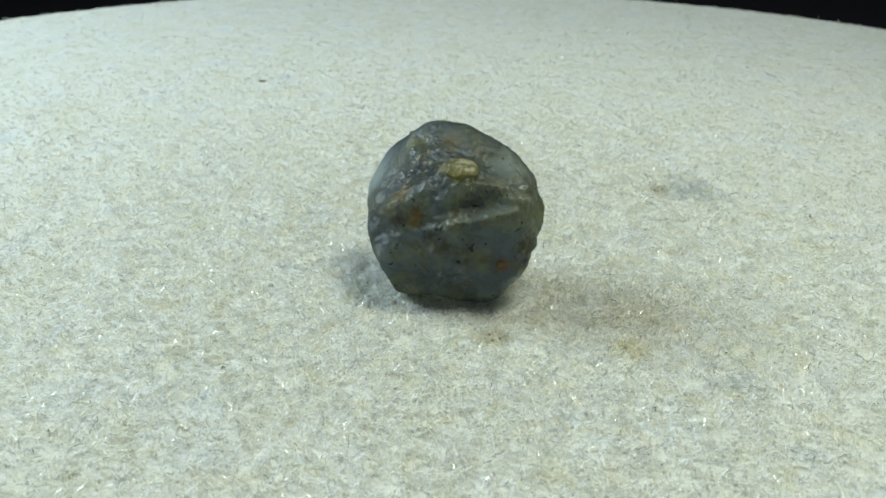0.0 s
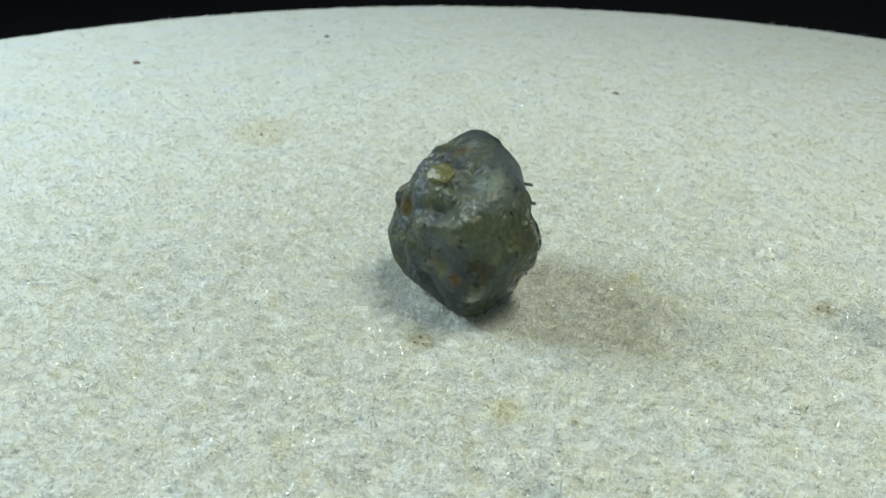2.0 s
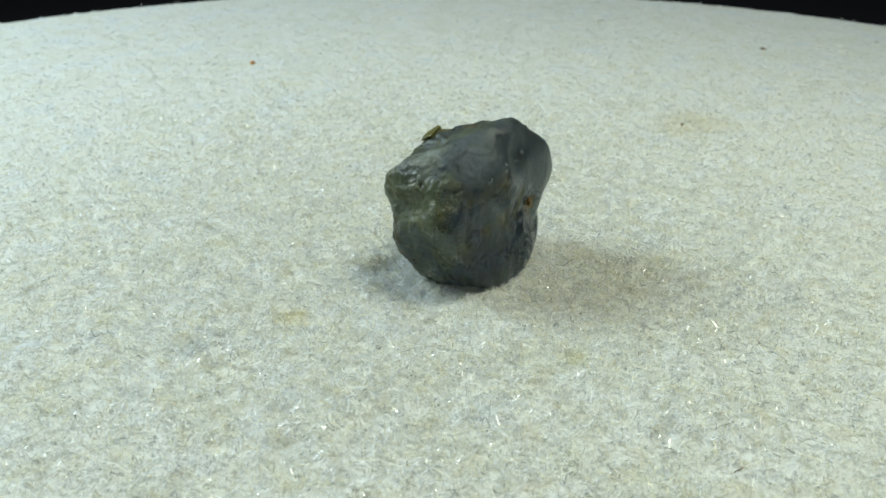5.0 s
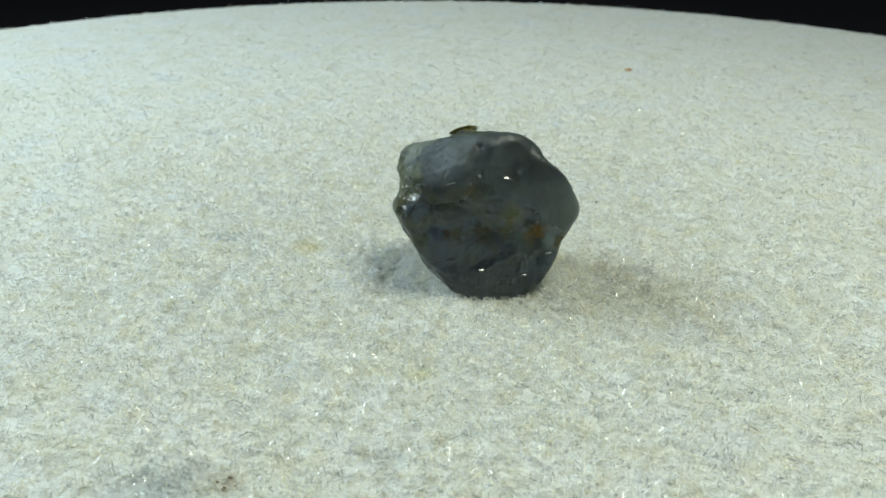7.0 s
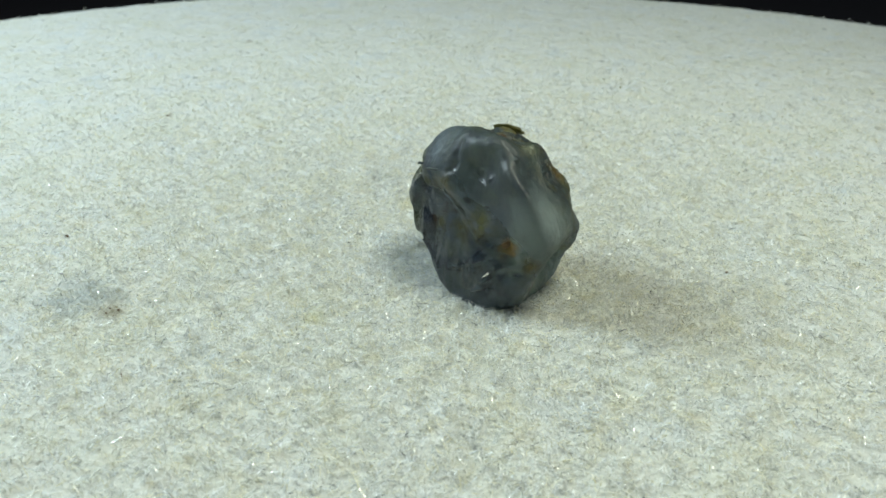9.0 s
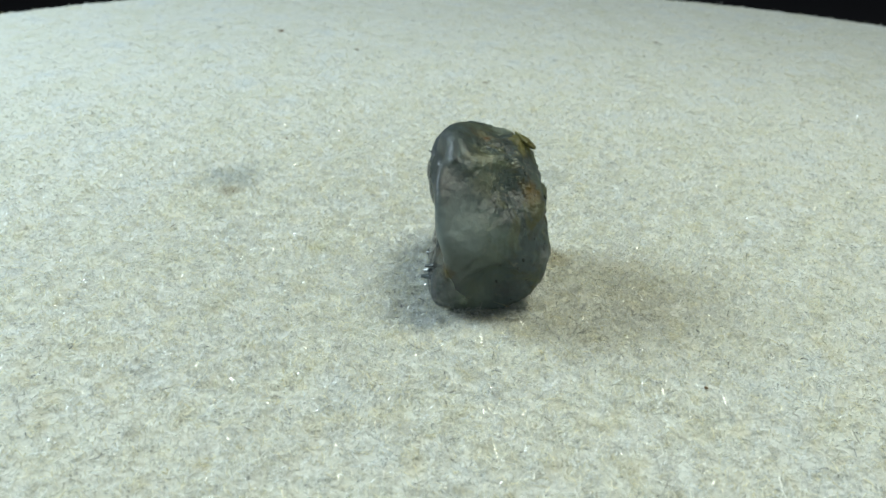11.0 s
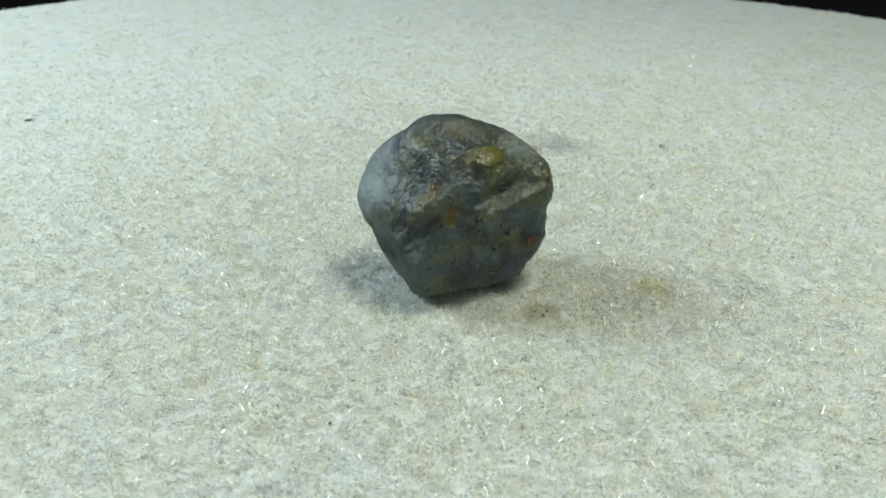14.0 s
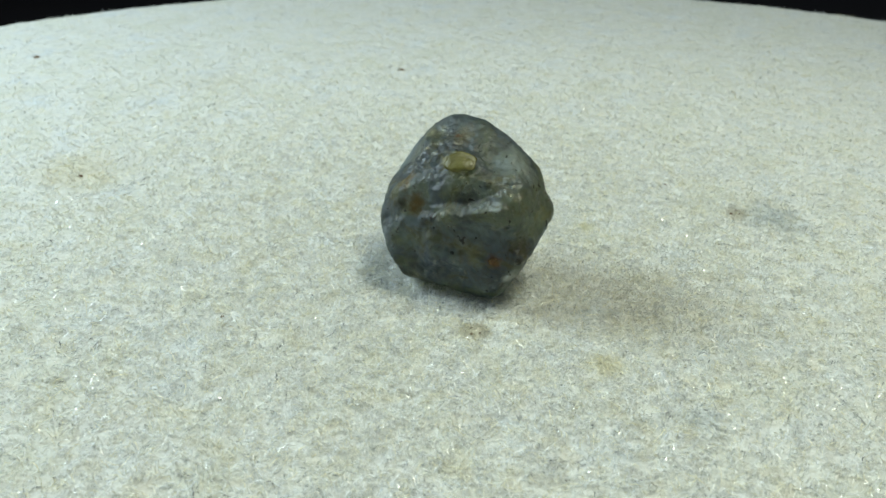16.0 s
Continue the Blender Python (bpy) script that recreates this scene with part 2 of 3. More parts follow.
# an olive band and paler silk across the fresh break
BAND_MARKS = [
    ((0.0019, 0.0017, -0.0009), 0.00065, 2.2, (0.080, 0.075, 0.018), 0.60),
    ((0.0006, 0.0021, -0.0008), 0.00060, 2.2, (0.080, 0.075, 0.018), 0.55),
    ((-0.0008, 0.0023, -0.0007), 0.00065, 2.2, (0.090, 0.082, 0.018), 0.60),
    ((-0.0009, 0.0023, 0.0003), 0.00060, 2.0, (0.105, 0.105, 0.020), 0.55),
    ((0.0012, 0.0024, 0.0017), 0.00060, 2.0, (0.075, 0.060, 0.016), 0.65),
    ((0.0031, 0.0013, 0.0010), 0.00060, 2.4, (0.060, 0.055, 0.020), 0.55),
    ((0.0024, 0.0017, -0.0009), 0.00030, 1.6, (0.030, 0.015, 0.010), 0.80),
    ((-0.0022, 0.0025, 0.0009), 0.00110, 1.4, (0.105, 0.120, 0.145), 0.55),
    ((0.0022, 0.0017, 0.0002), 0.00090, 1.6, (0.085, 0.100, 0.115), 0.45),
    ((-0.0022, 0.0023, -0.0012), 0.00060, 1.8, (0.130, 0.085, 0.015), 0.60),
]
# an olive-brown streak across the worn side, pale green skin at its end and slate low down
STREAK_MARKS = [
    ((-0.0019, -0.0032, 0.0010), 0.00065, 1.8, (0.140, 0.085, 0.018), 0.75),
    ((-0.0008, -0.0035, 0.0002), 0.00065, 2.2, (0.055, 0.046, 0.018), 0.75),
    ((-0.0004, -0.0037, -0.0006), 0.00075, 2.2, (0.080, 0.074, 0.026), 0.75),
    ((0.0008, -0.0037, -0.0010), 0.00070, 2.2, (0.090, 0.084, 0.030), 0.70),
    ((0.0018, -0.0036, -0.0013), 0.00070, 2.2, (0.150, 0.145, 0.065), 0.70),
    ((0.0042, -0.0024, 0.0003), 0.00150, 2.2, (0.130, 0.160, 0.105), 0.65),
    ((0.0039, -0.0028, -0.0024), 0.00055, 1.6, (0.330, 0.350, 0.270), 0.70),
    ((0.0031, -0.0016, 0.0034), 0.00130, 1.8, (0.150, 0.185, 0.180), 0.60),
    ((-0.0010, -0.0034, -0.0028), 0.00150, 1.4, (0.055, 0.068, 0.092), 0.75),
    ((0.0012, -0.0036, 0.0014), 0.00110, 1.6, (0.050, 0.060, 0.078), 0.65),
]
MARKS = WORN_MARKS + CHIPPED_MARKS + BAND_MARKS + STREAK_MARKS + BLUE_MARKS


def plain(name, colour, rough=0.6, scale=500.0, depth=0.25, relief=0.0001):
    m = Nodes(name)
    dark = tuple(c * (1 - depth) for c in colour)
    col = m.ramp(m.noise(scale, 4, 0.6), (0.3, dark), (0.7, colour))
    return m.set(Base_Color=col, Roughness=rough, Normal=m.bump(m.noise(scale * 3, 3), 0.5, relief))


FELT, FIBRE = felt_material(), fibre_material()
CLOTH = plain("black_cloth", (0.011, 0.008, 0.014), 0.9, 700.0, 0.5)
PLASTIC = plain("black_plastic", (0.02, 0.02, 0.022), 0.45, 900.0, 0.3)
CRUMB = plain("brown_crumb", (0.16, 0.09, 0.035), 0.7, 3000.0, 0.6)
AMBER = plain("amber_crumb", (0.50, 0.22, 0.03), 0.5, 2000.0, 0.4)
OCHRE = plain("ochre_grain", (0.21, 0.20, 0.045), 0.4, 1500.0, 0.5)
OCHRE.node_tree.nodes["Principled BSDF"].inputs["Transmission Weight"].default_value = 0.45
RUST = plain("rust_grain", (0.15, 0.075, 0.015), 0.6, 1800.0, 0.5)


# ---- helpers for meshes ----
def part(name, bm, material, parent=None, label=""):
    mesh = bpy.data.meshes.new(name)
    bm.to_mesh(mesh)
    bm.free()
    mesh.materials.append(material)
    ob = new(name, mesh)
    ob.parent = parent
    if label:
        tagged(ob, label)
    return ob


def smooth(ob):
    ob.data.polygons.foreach_set("use_smooth", [True] * len(ob.data.polygons))
    return ob


def lathe(profile, steps=128, wobble=0.0):
    """A closed body of revolution from (radius, height) pairs, its rim uneven by wobble."""
    bm = bmesh.new()
    rings = []
    for r, z in profile:
        ring = []
        for k in range(steps):
            a = 2 * math.pi * k / steps
            e = wobble * (noise.noise((math.cos(a) * 30, math.sin(a) * 30, 1)) + 0.6 * noise.noise((math.cos(a) * 120, math.sin(a) * 120, 5)))
            ring.append(bm.verts.new(((r + e) * math.cos(a), (r + e) * math.sin(a), z)))
        rings.append(ring)
    for low, high in zip(rings, rings[1:]):
        for k in range(steps):
            bm.faces.new((low[k], low[(k + 1) % steps], high[(k + 1) % steps], high[k]))
    bm.faces.new(rings[0][::-1])
    bm.faces.new(rings[-1])
    bmesh.ops.recalc_face_normals(bm, faces=bm.faces)
    return bm


# ---- setting: a desk under black cloth, and a black cloth behind ----
DESK = -0.034


def cloth_sheet(name, place, size, fold):
    """A thick sheet with soft creases."""
    bm = bmesh.new()
    bmesh.ops.create_grid(bm, x_segments=90, y_segments=90, size=0.5)
    for v in bm.verts:
        x, y = v.co.x * size[0], v.co.y * size[1]
        n = noise.noise((x * 9, y * 9, 3.1)) + 0.5 * noise.noise((x * 25, y * 21, 7.7)) + 0.25 * noise.noise((x * 60, y * 50, 2.0))
        v.co = (x, y, fold * n)
    ext = bmesh.ops.extrude_face_region(bm, geom=list(bm.faces))
    for v in [g for g in ext["geom"] if isinstance(g, bmesh.types.BMVert)]:
        v.co.z -= 0.002
    bmesh.ops.recalc_face_normals(bm, faces=bm.faces)
    ob = smooth(part(name, bm, CLOTH))
    ob.matrix_world = place
    return ob


tagged(cloth_sheet("ground", pose(0, 0.1, DESK - 0.004), (1.4, 1.2), 0.003), "black cloth spread over the desk", "ground", kind="structure")
tagged(cloth_sheet("backdrop", pose(0, 0.55, 0.25, 90, 0, 0), (1.5, 0.7), 0.012), "black cloth hung behind the turntable", "backdrop", kind="structure")


# ---- the turntable ----
TILT = pose(0, 0, 0, 0.805) @ pose(0, 0, 0, 0, 0.535)
PAD = (0.0001, -0.0014)
PAD_R = 0.0848


def build_turntable():
    top = tagged(new("turntable"), "black plastic turntable under a round felt pad", "turntable")
    top.location = (0, 0, DESK)
    base = part("base", lathe([(0.058, 0.0), (0.060, 0.002), (0.060, 0.016), (0.056, 0.019)], 96), PLASTIC, top)
    for k in range(3):
        a = 2 * math.pi * k / 3
        foot = part("foot", lathe([(0.006, -0.0035), (0.006, 0.0005)], 24), PLASTIC, top)
        foot.location = (0.045 * math.cos(a), 0.045 * math.sin(a), 0)
    platter = part("platter", lathe([(0.070, 0.0195), (0.078, 0.0215), (0.080, 0.0235), (0.080, 0.0275), (0.079, 0.0282)], 128), PLASTIC, top)
    return top, platter


turntable, platter = build_turntable()


def tuft(x, y):
    """Height of the felt's matted surface."""
    p = Vector((x * 1000, y * 1000, 0.0))
    return 0.00012 * noise.noise(p * 0.55) + 0.00013 * noise.noise(p * 1.3 + Vector((7, 3, 1))) + 0.00006 * noise.noise(p * 3.1)


def build_pad():
    """The felt pad: a thick disc with a matted top, a nap of loose fibres on it and crumbs stuck in it."""
    top = tagged(new("felt_pad"), "round off-white wool felt pad on the turntable", "felt pad")
    rings = [(PAD_R - 0.0006, -0.0030), (PAD_R, -0.0024), (PAD_R, -0.0006), (PAD_R - 0.0003, -0.0002)]
    rings += [(PAD_R - 0.0012 - k * (PAD_R - 0.0016) / 270, -0.00005) for k in range(271)]
    bm = lathe(rings, 640, 0.0003)
    for v in bm.verts:
        if v.co.z > -0.0001:
            v.co.z += tuft(v.co.x + PAD[0], v.co.y + PAD[1])
        v.co.x += PAD[0]
        v.co.y += PAD[1]
    smooth(part("felt_sheet", bm, FELT, top))
    return top


pad = build_pad()


def build_nap(count):
    """Loose fibres, thick near the middle where the camera looks closest."""
    rng = np.random.default_rng(4)
    grid = np.linspace(0, PAD_R - 0.0004, 2000)
    share = np.cumsum(grid / (1 + (grid / 0.023) ** 3.2))
    r = np.interp(rng.random(count), share / share[-1], grid)
    a = rng.random(count) * 2 * np.pi
    mid = np.stack([r * np.cos(a) + PAD[0] * r / PAD_R, r * np.sin(a) + PAD[1] * r / PAD_R, np.zeros(count)], 1)
    mid[:, 2] = [tuft(x, y) for x, y in mid[:, :2]]
    # matted into tufts, with thin places between them
    shift = np.array([noise.noise_vector((x * 1100, y * 1100, 4.0))[:2] for x, y in mid[:, :2]])
    mid[:, :2] += shift * 0.00022
    head = rng.random(count) * 2 * np.pi
    length = rng.gamma(2.8, 0.00014, count) + 0.00016
    thick = 0.000013 + 0.000016 * rng.random(count) ** 2
    thick *= 1 + 0.3 * np.clip((r - 0.02) / 0.03, 0, 1)
    bend = rng.normal(0, 1.5, count)
    lean = np.abs(rng.normal(0, 0.80, count)).clip(0, 1.4)
    lean *= 1 - 0.85 * np.clip((r - 0.045) / 0.02, 0, 1)
    rise = np.abs(rng.normal(0, 0.00012, count))
    steps = 3
    pts = []
    for k in range(steps):
        s = k / (steps - 1) - 0.5
        h = head + bend * s
        z = rise * (1 - 3.2 * s * s) - 0.00004 + (s + 0.35) * length * np.sin(lean) * 0.6
        pts.append(mid + np.stack([np.cos(h) * s * length * np.cos(lean), np.sin(h) * s * length * np.cos(lean), z], 1))
    side = np.stack([-np.sin(head), np.cos(head), np.zeros(count)], 1)
    up = np.array([0, 0, 1.0])
    verts = np.empty((count, steps, 3, 3))
    for k in range(steps):
        w = thick * (1.0 if 0 < k < steps - 1 else 0.45)
        for c in range(3):
            b = 2 * np.pi * c / 3 + 0.5
            verts[:, k, c] = pts[k] + (side * math.cos(b) + up * math.sin(b)) * w[:, None]
    quads = []
    for k in range(steps - 1):
        for c in range(3):
            quads.append((k * 3 + c, k * 3 + (c + 1) % 3, (k + 1) * 3 + (c + 1) % 3, (k + 1) * 3 + c))
    quads = np.array(quads)
    loops = (np.arange(count)[:, None, None] * steps * 3 + quads[None]).reshape(-1)
    mesh = bpy.data.meshes.new("nap")
    mesh.vertices.add(count * steps * 3)
    mesh.vertices.foreach_set("co", verts.reshape(-1))
    mesh.loops.add(len(loops))
    mesh.loops.foreach_set("vertex_index", loops.astype(np.int32))
    faces = len(loops) // 4
    mesh.polygons.add(faces)
    mesh.polygons.foreach_set("loop_start", (np.arange(faces) * 4).astype(np.int32))
    mesh.polygons.foreach_set("use_smooth", np.zeros(faces, dtype=bool))
    mesh.update(calc_edges=True)
    mesh.materials.append(FIBRE)
    ob = tagged(new("nap", mesh), "loose white and grey wool fibres, the darkest standing for shaded gaps", kind="stuff")
    ob.parent = pad
    return ob


build_nap(190000)


def build_crumb(place, size, turn, seed, material):
    """A ragged crumb pressed into the nap."""
    bm = bmesh.new()
    bmesh.ops.create_icosphere(bm, subdivisions=2, radius=1.0)
    for v in bm.verts:
        n = 1 + 0.45 * noise.noise(v.co * 1.3 + Vector((seed, 0, 0)))
        v.co = Vector((v.co.x * size[0] * n, v.co.y * size[1] * n, v.co.z * size[2] * n))
    ob = part("crumb", bm, material, pad)
    ob.matrix_local = pose(place[0], place[1], size[2] * 0.5 + tuft(*place), 0, 0, turn)
    return ob


# place in millimetres, half length and half width in millimetres, turn
CRUMBS = [
    (-21.2, 37.0, 0.42, 0.13, 15), (-62.6, 4.3, 0.40, 0.20, 60), (-28.6, -41.1, 0.34, 0.26, 20), (58.4, 11.7, 0.36, 0.18, 80),
    (50.2, -31.0, 0.34, 0.09, 40), (22.6, 10.6, 0.13, 0.11, 0), (-59.8, 27.5, 0.40, 0.22, 10), (-12.0, -8.8, 0.10, 0.08, 30), (36.1, -8.1, 0.35, 0.06, 100), (8.0, 17.5, 0.30, 0.03, 150),
    (-32.6, 3.6, 0.22, 0.12, 0), (49.5, 3.4, 0.25, 0.12, 30),
    (0.92, -5.10, 0.10, 0.07, 20), (1.10, -5.62, 0.09, 0.06, 70), (1.50, -5.35, 0.06, 0.05, 0), (0.72, -5.45, 0.05, 0.04, 0),
    (12.8, 14.1, 0.10, 0.08, 10), (13.05, 14.7, 0.09, 0.07, 50), (13.3, 14.25, 0.06, 0.05, 0), (12.6, 14.55, 0.05, 0.05, 0),
]
for k, (x, y, a, b, turn) in enumerate(CRUMBS):
    build_crumb((x / 1000, y / 1000), (a / 1000, b / 1000, b / 1000 * 0.7), turn, k * 3.7, AMBER if k == 2 else CRUMB)


# ---- the stone ----
STONE = (-0.00128, 0.00019, 0.00481)
# cut faces of the pebble: bearing, height above the level (degrees), distance from the middle in millimetres
FACETS = [
    (78.6, 178.5, -2.05), (288.0, 71.7, 5.28), (166.6, 70.4, 4.48), (276.9, 64.0, 3.74), (38.8, 36.7, 3.77),
    (3.8, 35.1, 4.15), (181.6, 33.7, 5.31), (280.7, 31.9, 4.01), (185.3, 30.8, 4.49), (48.5, 30.7, 5.21),
    (189.4, 27.0, 4.58), (317.3, 12.2, 4.95), (80.9, 9.5, 5.20), (41.0, 8.8, 5.78), (110.9, 3.0, 5.30),
    (281.2, -5.3, 4.18), (105.5, -5.9, 3.90), (262.1, -9.5, 3.92), (188.7, -15.8, 5.00), (63.5, -19.5, 5.24),
    (251.0, -21.9, 5.52), (2.3, -24.9, 5.16), (185.5, -25.5, 4.84), (184.0, -30.3, 4.86), (11.4, -33.8, 4.29),
    (108.7, -36.9, 4.58), (324.6, -60.7, 4.79), (324.1, -61.4, 5.25), (11.5, -71.2, 4.12), (258.6, -72.6, 4.81),
]
# swellings (+) and hollows (-): bearing, height, breadth, depth as a share of the radius
HOLLOWS = [
    (317.3, 16.9, 0.20, 0.225), (205.4, 33.5, 0.19, -0.183), (113.3, 52.2, 0.14, -0.177), (293.0, 48.1, 0.23, 0.192),
    (148.9, 42.4, 0.14, -0.069), (62.2, 31.8, 0.25, 0.273), (232.0, 29.9, 0.25, -0.105), (90.9, 40.7, 0.24, -0.044),
    (329.7, 7.5, 0.25, -0.090), (172.7, 30.2, 0.23, -0.083), (356.4, 41.2, 0.30, 0.139), (239.8, 17.9, 0.18, -0.145),
    (127.9, 63.9, 0.14, 0.036), (356.4, 13.4, 0.24, 0.044), (215.6, -0.9, 0.21, -0.176), (139.1, -15.0, 0.18, -0.233),
    (279.0, -44.3, 0.14, -0.140), (205.7, -14.4, 0.15, 0.107), (23.8, -22.4, 0.14, 0.181), (230.5, -12.7, 0.14, 0.087),
    (114.6, -44.3, 0.27, 0.209), (326.5, -62.1, 0.27, 0.341), (200.8, -49.9, 0.21, 0.112), (63.9, -60.4, 0.29, 0.263),
]


# grooves (-) and ridges (+): two ends in the stone's space, half width and height, all in millimetres
WORN_CUTS = [
    (-0.48, -3.72, 1.43, 2.61, -3.56, 2.14, 0.42, -0.38),
    (-1.39, -3.61, 0.23, 3.21, -3.83, 1.61, 0.26, 0.30),
    (-1.85, -2.73, 1.96, 2.23, -3.11, 2.80, 0.35, 0.15),
    (-0.33, -3.71, -1.15, 2.27, -3.62, -1.47, 0.36, -0.28),
    (-4.14, -2.36, -0.83, -1.74, -3.28, 0.40, 0.20, -0.14),
    (-1.32, -2.45, 2.77, -0.52, -2.08, 3.27, 0.22, -0.14),
    (4.20, -1.26, 1.91, 4.20, -2.79, 0.27, 0.12, 0.10),
    (-1.56, -1.40, 3.45, -1.33, -1.29, 3.54, 0.20, -0.20),
    (0.51, -2.65, 3.43, 0.61, -2.66, 3.45, 0.60, 0.16),
]
CHIPPED_CUTS = [
    (4.02, 0.69, 1.73, 1.37, 2.33, 2.32, 0.16, -0.14),
    (3.86, 1.31, 0.92, -0.13, 2.18, 1.16, 0.30, -0.08),
    (-0.86, 2.69, -3.93, -2.28, 2.64, -2.24, 0.16, 0.08),
    (0.11, 2.53, -3.10, -1.05, 2.59, -1.74, 0.16, -0.12),
    (3.32, 1.32, -2.72, 2.08, 1.94, -3.30, 0.20, 0.15),
    (-1.95, 2.51, 2.25, -2.58, 2.21, -0.45, 0.60, -0.15),
    (-0.90, 2.69, -3.97, -1.62, 2.80, -3.21, 0.15, 0.10),
    (4.02, 1.44, -1.12, 3.47, 1.55, -0.86, 0.12, 0.07),
    (3.47, 1.24, -2.67, 2.95, 1.57, -2.43, 0.12, 0.07),
    (2.48, 1.69, -2.61, 2.12, 1.78, -2.21, 0.11, 0.07),
    (0.27, 2.50, -3.07, 0.13, 2.49, -2.71, 0.12, 0.07),
    (4.02, 0.78, 1.64, 1.51, 2.31, 2.28, 0.12, 0.07),
    (-0.24, 2.06, 2.37, -0.83, 2.11, 2.08, 0.14, 0.09),
]
BLUE_CUTS = [
    (-2.66, 2.78, -2.57, -4.62, 0.78, -0.98, 0.30, -0.22),
    (-2.87, 0.52, 3.19, -2.34, -1.38, 2.94, 0.40, -0.10),
    (-1.83, -2.74, 1.83, -2.40, -3.37, -1.89, 0.30, 0.18),
    (-2.05, 0.35, 3.88, -1.11, -1.65, 3.38, 0.50, -0.12),
    (1.64, 2.08, 0.85, 4.15, 0.88, 1.30, 0.50, -0.25),
    (3.85, 1.51, -1.11, 3.52, 1.43, 1.03, 0.25, -0.20),
    (4.36, -2.49, 1.46, 4.29, -0.96, 1.77, 0.15, 0.15),
]


# broad lumps and dents of the whole pebble: bearing, height, breadth, share of the radius
WORN_LUMPS = [
    (280.7, 24.3, 0.42, -0.116), (284.3, -73.3, 0.42, -0.069), (333.2, 25.8, 0.16, 0.074), (316.0, 52.8, 0.16, -0.105), (237.6, -7.7, 0.22, -0.063),
    (182.2, -35.5, 0.16, -0.187), (190.9, 43.5, 0.16, -0.063), (252.9, 10.9, 0.16, -0.085), (251.1, 60.8, 0.16, 0.023), (297.8, 2.9, 0.16, 0.031),
    (277.7, -0.7, 0.16, 0.059), (186.2, 71.8, 0.16, -0.102), (337.9, 10.0, 0.16, -0.054), (271.9, -59.1, 0.16, 0.058), (222.3, -27.2, 0.16, 0.023),
    (336.1, 59.1, 0.16, -0.023), (260.6, 20.5, 0.16, 0.084), (317.9, 6.4, 0.16, 0.033), (319.7, -35.0, 0.16, 0.019), (283.6, 56.6, 0.16, 0.032),
    (199.3, -70.4, 0.16, 0.067), (220.5, 13.1, 0.16, 0.024), (262.4, -19.5, 0.16, 0.085), (218.7, 65.7, 0.16, 0.06),
]
UNDER_LUMPS = [
    (189.8, -24.8, 0.16, -0.049),
]
CHIPPED_LUMPS = [
    (19.8, -22.9, 0.16, -0.047), (133.7, 68.0, 0.16, 0.057), (117.2, -30.3, 0.22, -0.104), (81.2, 64.7, 0.16, -0.039), (5.6, 23.3, 0.16, 0.035),
    (145.0, -16.3, 0.16, 0.046), (33.4, 38.3, 0.16, -0.045), (135.5, 14.0, 0.16, -0.026), (9.3, -76.7, 0.16, 0.121), (84.8, -27.7, 0.22, -0.044),
    (28.6, 61.7, 0.16, 0.02), (146.8, -74.9, 0.16, 0.069), (90.6, 22.4, 0.22, 0.146), (62.9, 9.1, 0.22, -0.09), (158.5, 46.6, 0.16, 0.024),
]


def bearing(az, el):
    az, el = np.radians(az), np.radians(el)
    return np.stack([np.cos(el) * np.cos(az), np.cos(el) * np.sin(az), np.sin(el)], -1)


def stone_radius(d):
    f, h = np.array(FACETS), np.array(HOLLOWS)
    r = (np.clip(d @ bearing(f[:, 0], f[:, 1]).T / (f[:, 2] * 0.001), 0, None) ** 14).sum(-1) ** (-1 / 14)
    return r * (1 + np.exp((d @ bearing(h[:, 0], h[:, 1]).T - 1) / h[:, 2] ** 2) @ h[:, 3])


# the scoop beside the frosted flat, the flat's edges, a ridge, and shell-like steps below the olive band
SCOOP_CUTS = [
    (-0.30, 2.00, 3.30, -1.60, 2.25, 3.20, 0.55, -0.32),
    (-2.35, 1.59, 3.52, -1.18, 2.13, 2.41, 0.13, 0.16),
    (0.75, 1.70, 4.00, 0.85, 2.20, 2.75, 0.18, -0.18),
    (3.96, 0.50, 1.70, 1.09, 2.25, 2.45, 0.15, -0.16),
    (1.27, 2.20, -2.81, -1.09, 2.58, -1.86, 0.16, -0.16),
    (1.00, 2.30, -3.10, -1.20, 2.70, -2.20, 0.12, 0.14),
    (0.00, 2.55, -4.41, -2.79, 2.59, -2.69, 0.16, -0.14),
    (2.90, 1.60, -1.70, 1.60, 2.00, -1.30, 0.14, -0.12),
    (-1.00, 2.40, -1.05, -2.60, 2.40, -1.20, 0.25, -0.16),
    (4.42, -2.07, 1.44, 4.41, -0.90, 1.65, 0.12, 0.12),
    (4.43, 0.55, 1.20, 4.30, 0.60, 0.60, 0.45, -0.20),
]


def swell(d):
    """How much the lumps and dents stretch the pebble towards the bearings d."""
    h = np.array(WORN_LUMPS + UNDER_LUMPS + CHIPPED_LUMPS)
    return 1 + np.exp((d @ bearing(h[:, 0], h[:, 1]).T - 1) / h[:, 2] ** 2) @ h[:, 3]


def settled(place):
    """A place on the pebble before the lumps, moved out or in with its skin."""
    p = np.array(place)
    return Vector(p * swell(p / np.linalg.norm(p)))


